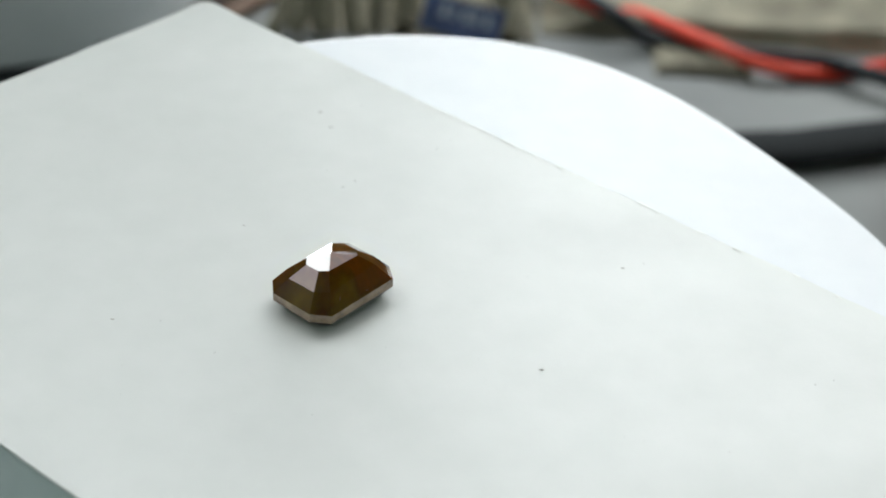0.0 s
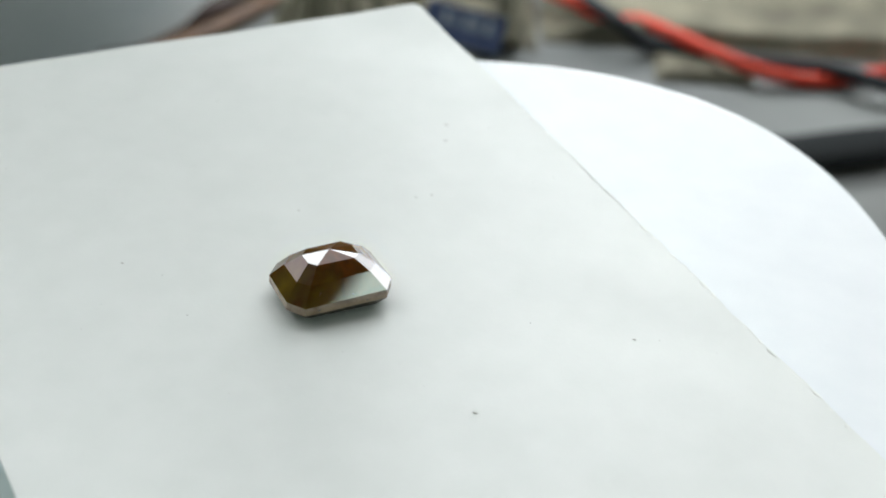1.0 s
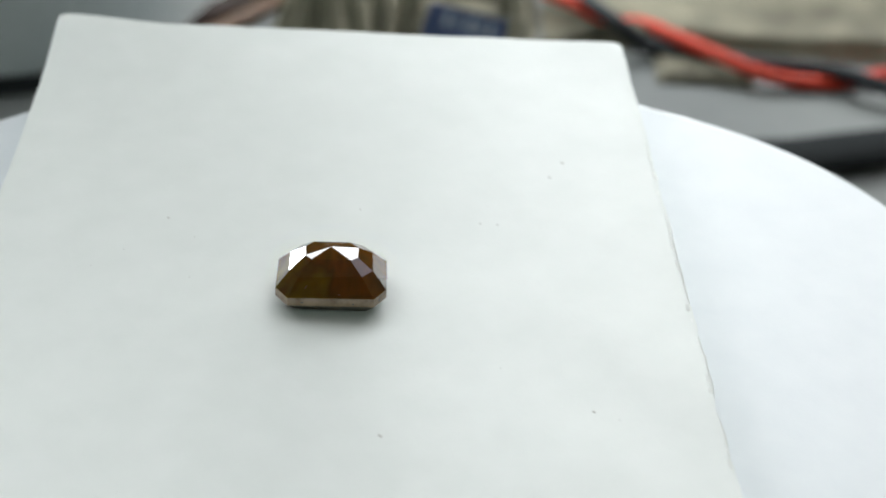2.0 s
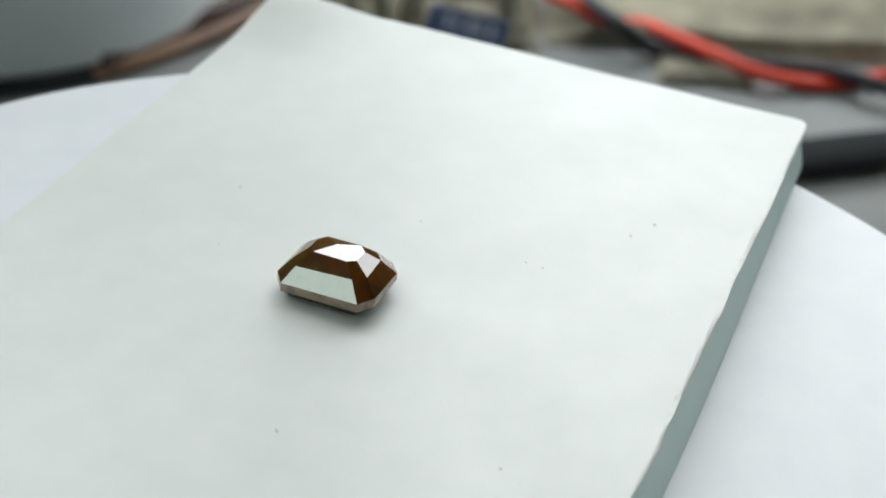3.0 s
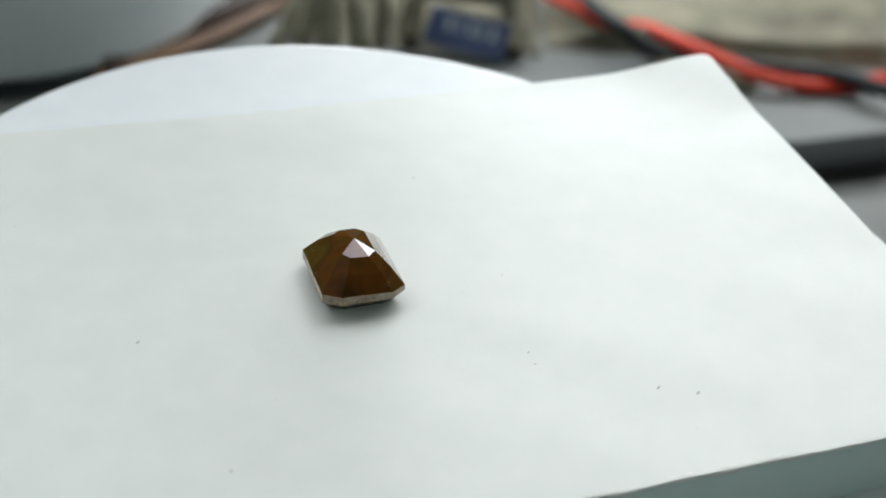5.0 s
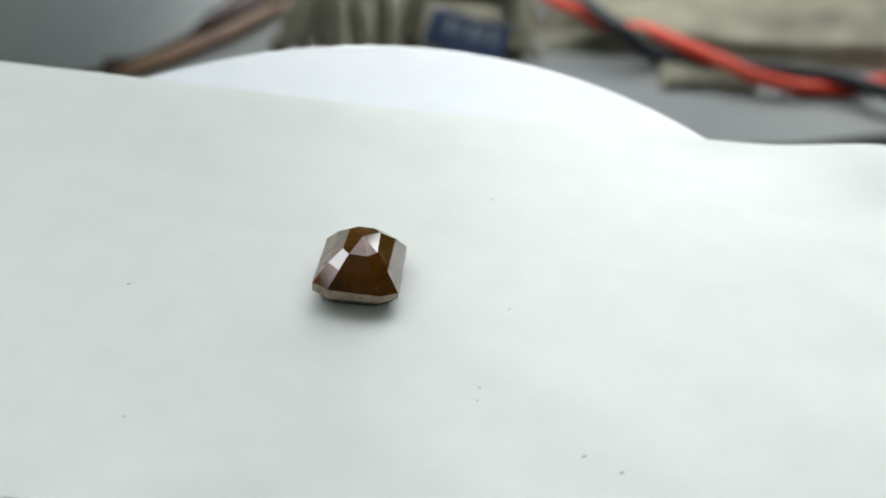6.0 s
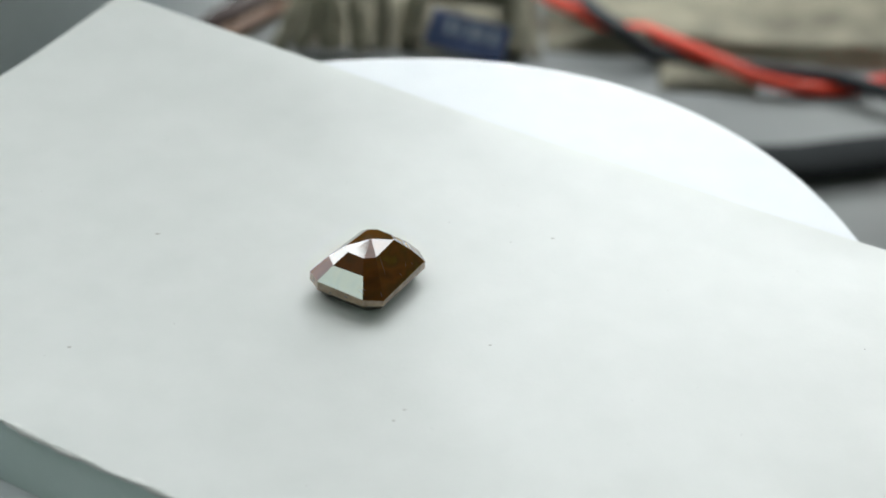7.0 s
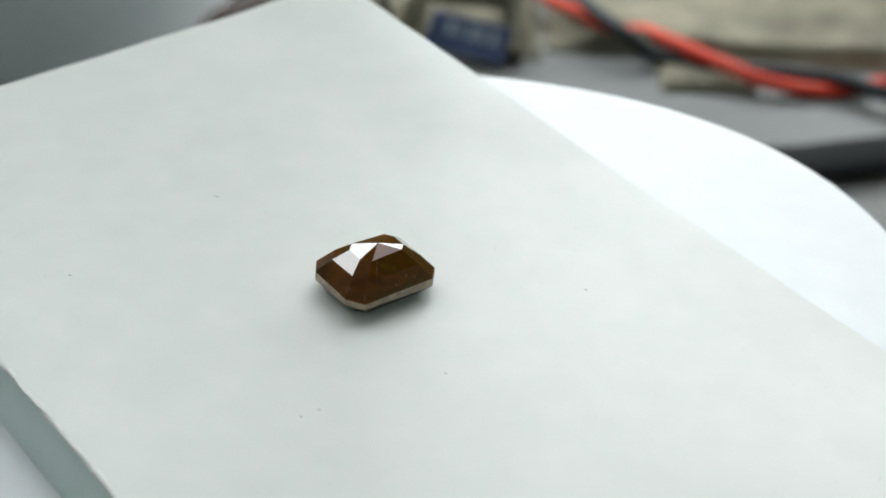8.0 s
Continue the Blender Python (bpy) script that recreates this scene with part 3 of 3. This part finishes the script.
cable("red_cable", RED, [(0.0196, 0.1975, B + 0.0046), (0.0238, 0.1917, B + 0.0046), (0.0291, 0.1870, B + 0.0046), (0.0342, 0.1832, B + 0.0040), (0.0376, 0.1850, B + 0.0026), (0.0409, 0.1846, B + 0.0030), (0.0466, 0.1785, B + 0.0036), (0.0546, 0.1714, B + 0.0036), (0.0609, 0.1683, B + 0.0026), (0.0688, 0.1680, B + 0.0015), (0.0749, 0.1689, B + 0.0012), (0.0802, 0.1714, B + 0.0012), (0.0869, 0.1740, B + 0.0012)], 0.0013, "red rubber cable twisted with a black one")
cable("black_cable", RUBBER, [(0.0262, 0.1989, B + 0.0050), (0.0292, 0.1899, B + 0.0058), (0.0320, 0.1836, B + 0.0062), (0.0363, 0.1778, B + 0.0056), (0.0407, 0.1773, B + 0.0026), (0.0461, 0.1768, B + 0.0013), (0.0514, 0.1756, B + 0.0012), (0.0561, 0.1752, B + 0.0014), (0.0602, 0.1747, B + 0.0014), (0.0666, 0.1733, B + 0.0020), (0.0719, 0.1708, B + 0.0030), (0.0769, 0.1681, B + 0.0034), (0.0822, 0.1647, B + 0.0034), (0.0875, 0.1633, B + 0.0026)], 0.0014, "black rubber cable twisted with a red one")

# Dark strip and case at the bench's side.
tagged(mesh_object("rubber_strip", tube([(0.0477, 0.1357, B + 0.0022), (0.0564, 0.1389, B + 0.0022), (0.0641, 0.1404, B + 0.0022), (0.0720, 0.1431, B + 0.0022), (0.0789, 0.1454, B + 0.0022), (0.0924, 0.1496, B + 0.0022)], 0.0050, 16, 0.36), STRIP, smooth=True),
       "flat dark grey rubber strip lying on the bench", "strip")
tagged(mesh_object("tool_handle", tube([(0.0830, 0.1350, B + 0.0038), (0.0805, 0.125, B + 0.0038), (0.0800, 0.112, B + 0.0038), (0.082, 0.095, B + 0.0038)], 0.0038, 14), MAROON, smooth=True),
       "dark red plastic tool handle lying on the bench", "tool")


# ---- movement ----
def motions():
    """The platter turns clockwise with all that lies on it, with a hair of play in its spindle (mm)."""
    play = ((0.0, -0.15, 0.10), (1.0, -0.09, 0.16), (2.0, -0.02, 0.04), (3.0, 0.04, -0.14), (4.0, 0.04, -0.18), (5.0, 0.01, -0.18), (6.0, -0.02, -0.10), (7.0, -0.07, -0.08), (8.0, -0.12, 0.04))
    rows = []
    for k in range(17):
        t = k * 0.5
        (t0, x0, y0), (t1, x1, y1) = next((a, b) for a, b in zip(play, play[1:]) if a[0] <= t <= b[0])
        f = (t - t0) / (t1 - t0)
        rows.append((t, pose(0.001 * (x0 + (x1 - x0) * f), 0.001 * (y0 + (y1 - y0) * f), 0, 0, 0, -(24.028 * t - 0.18 * math.sin(t)))))
    for ob in (plate, parcel, gem, dust):
        walk(ob, rows)


motions()
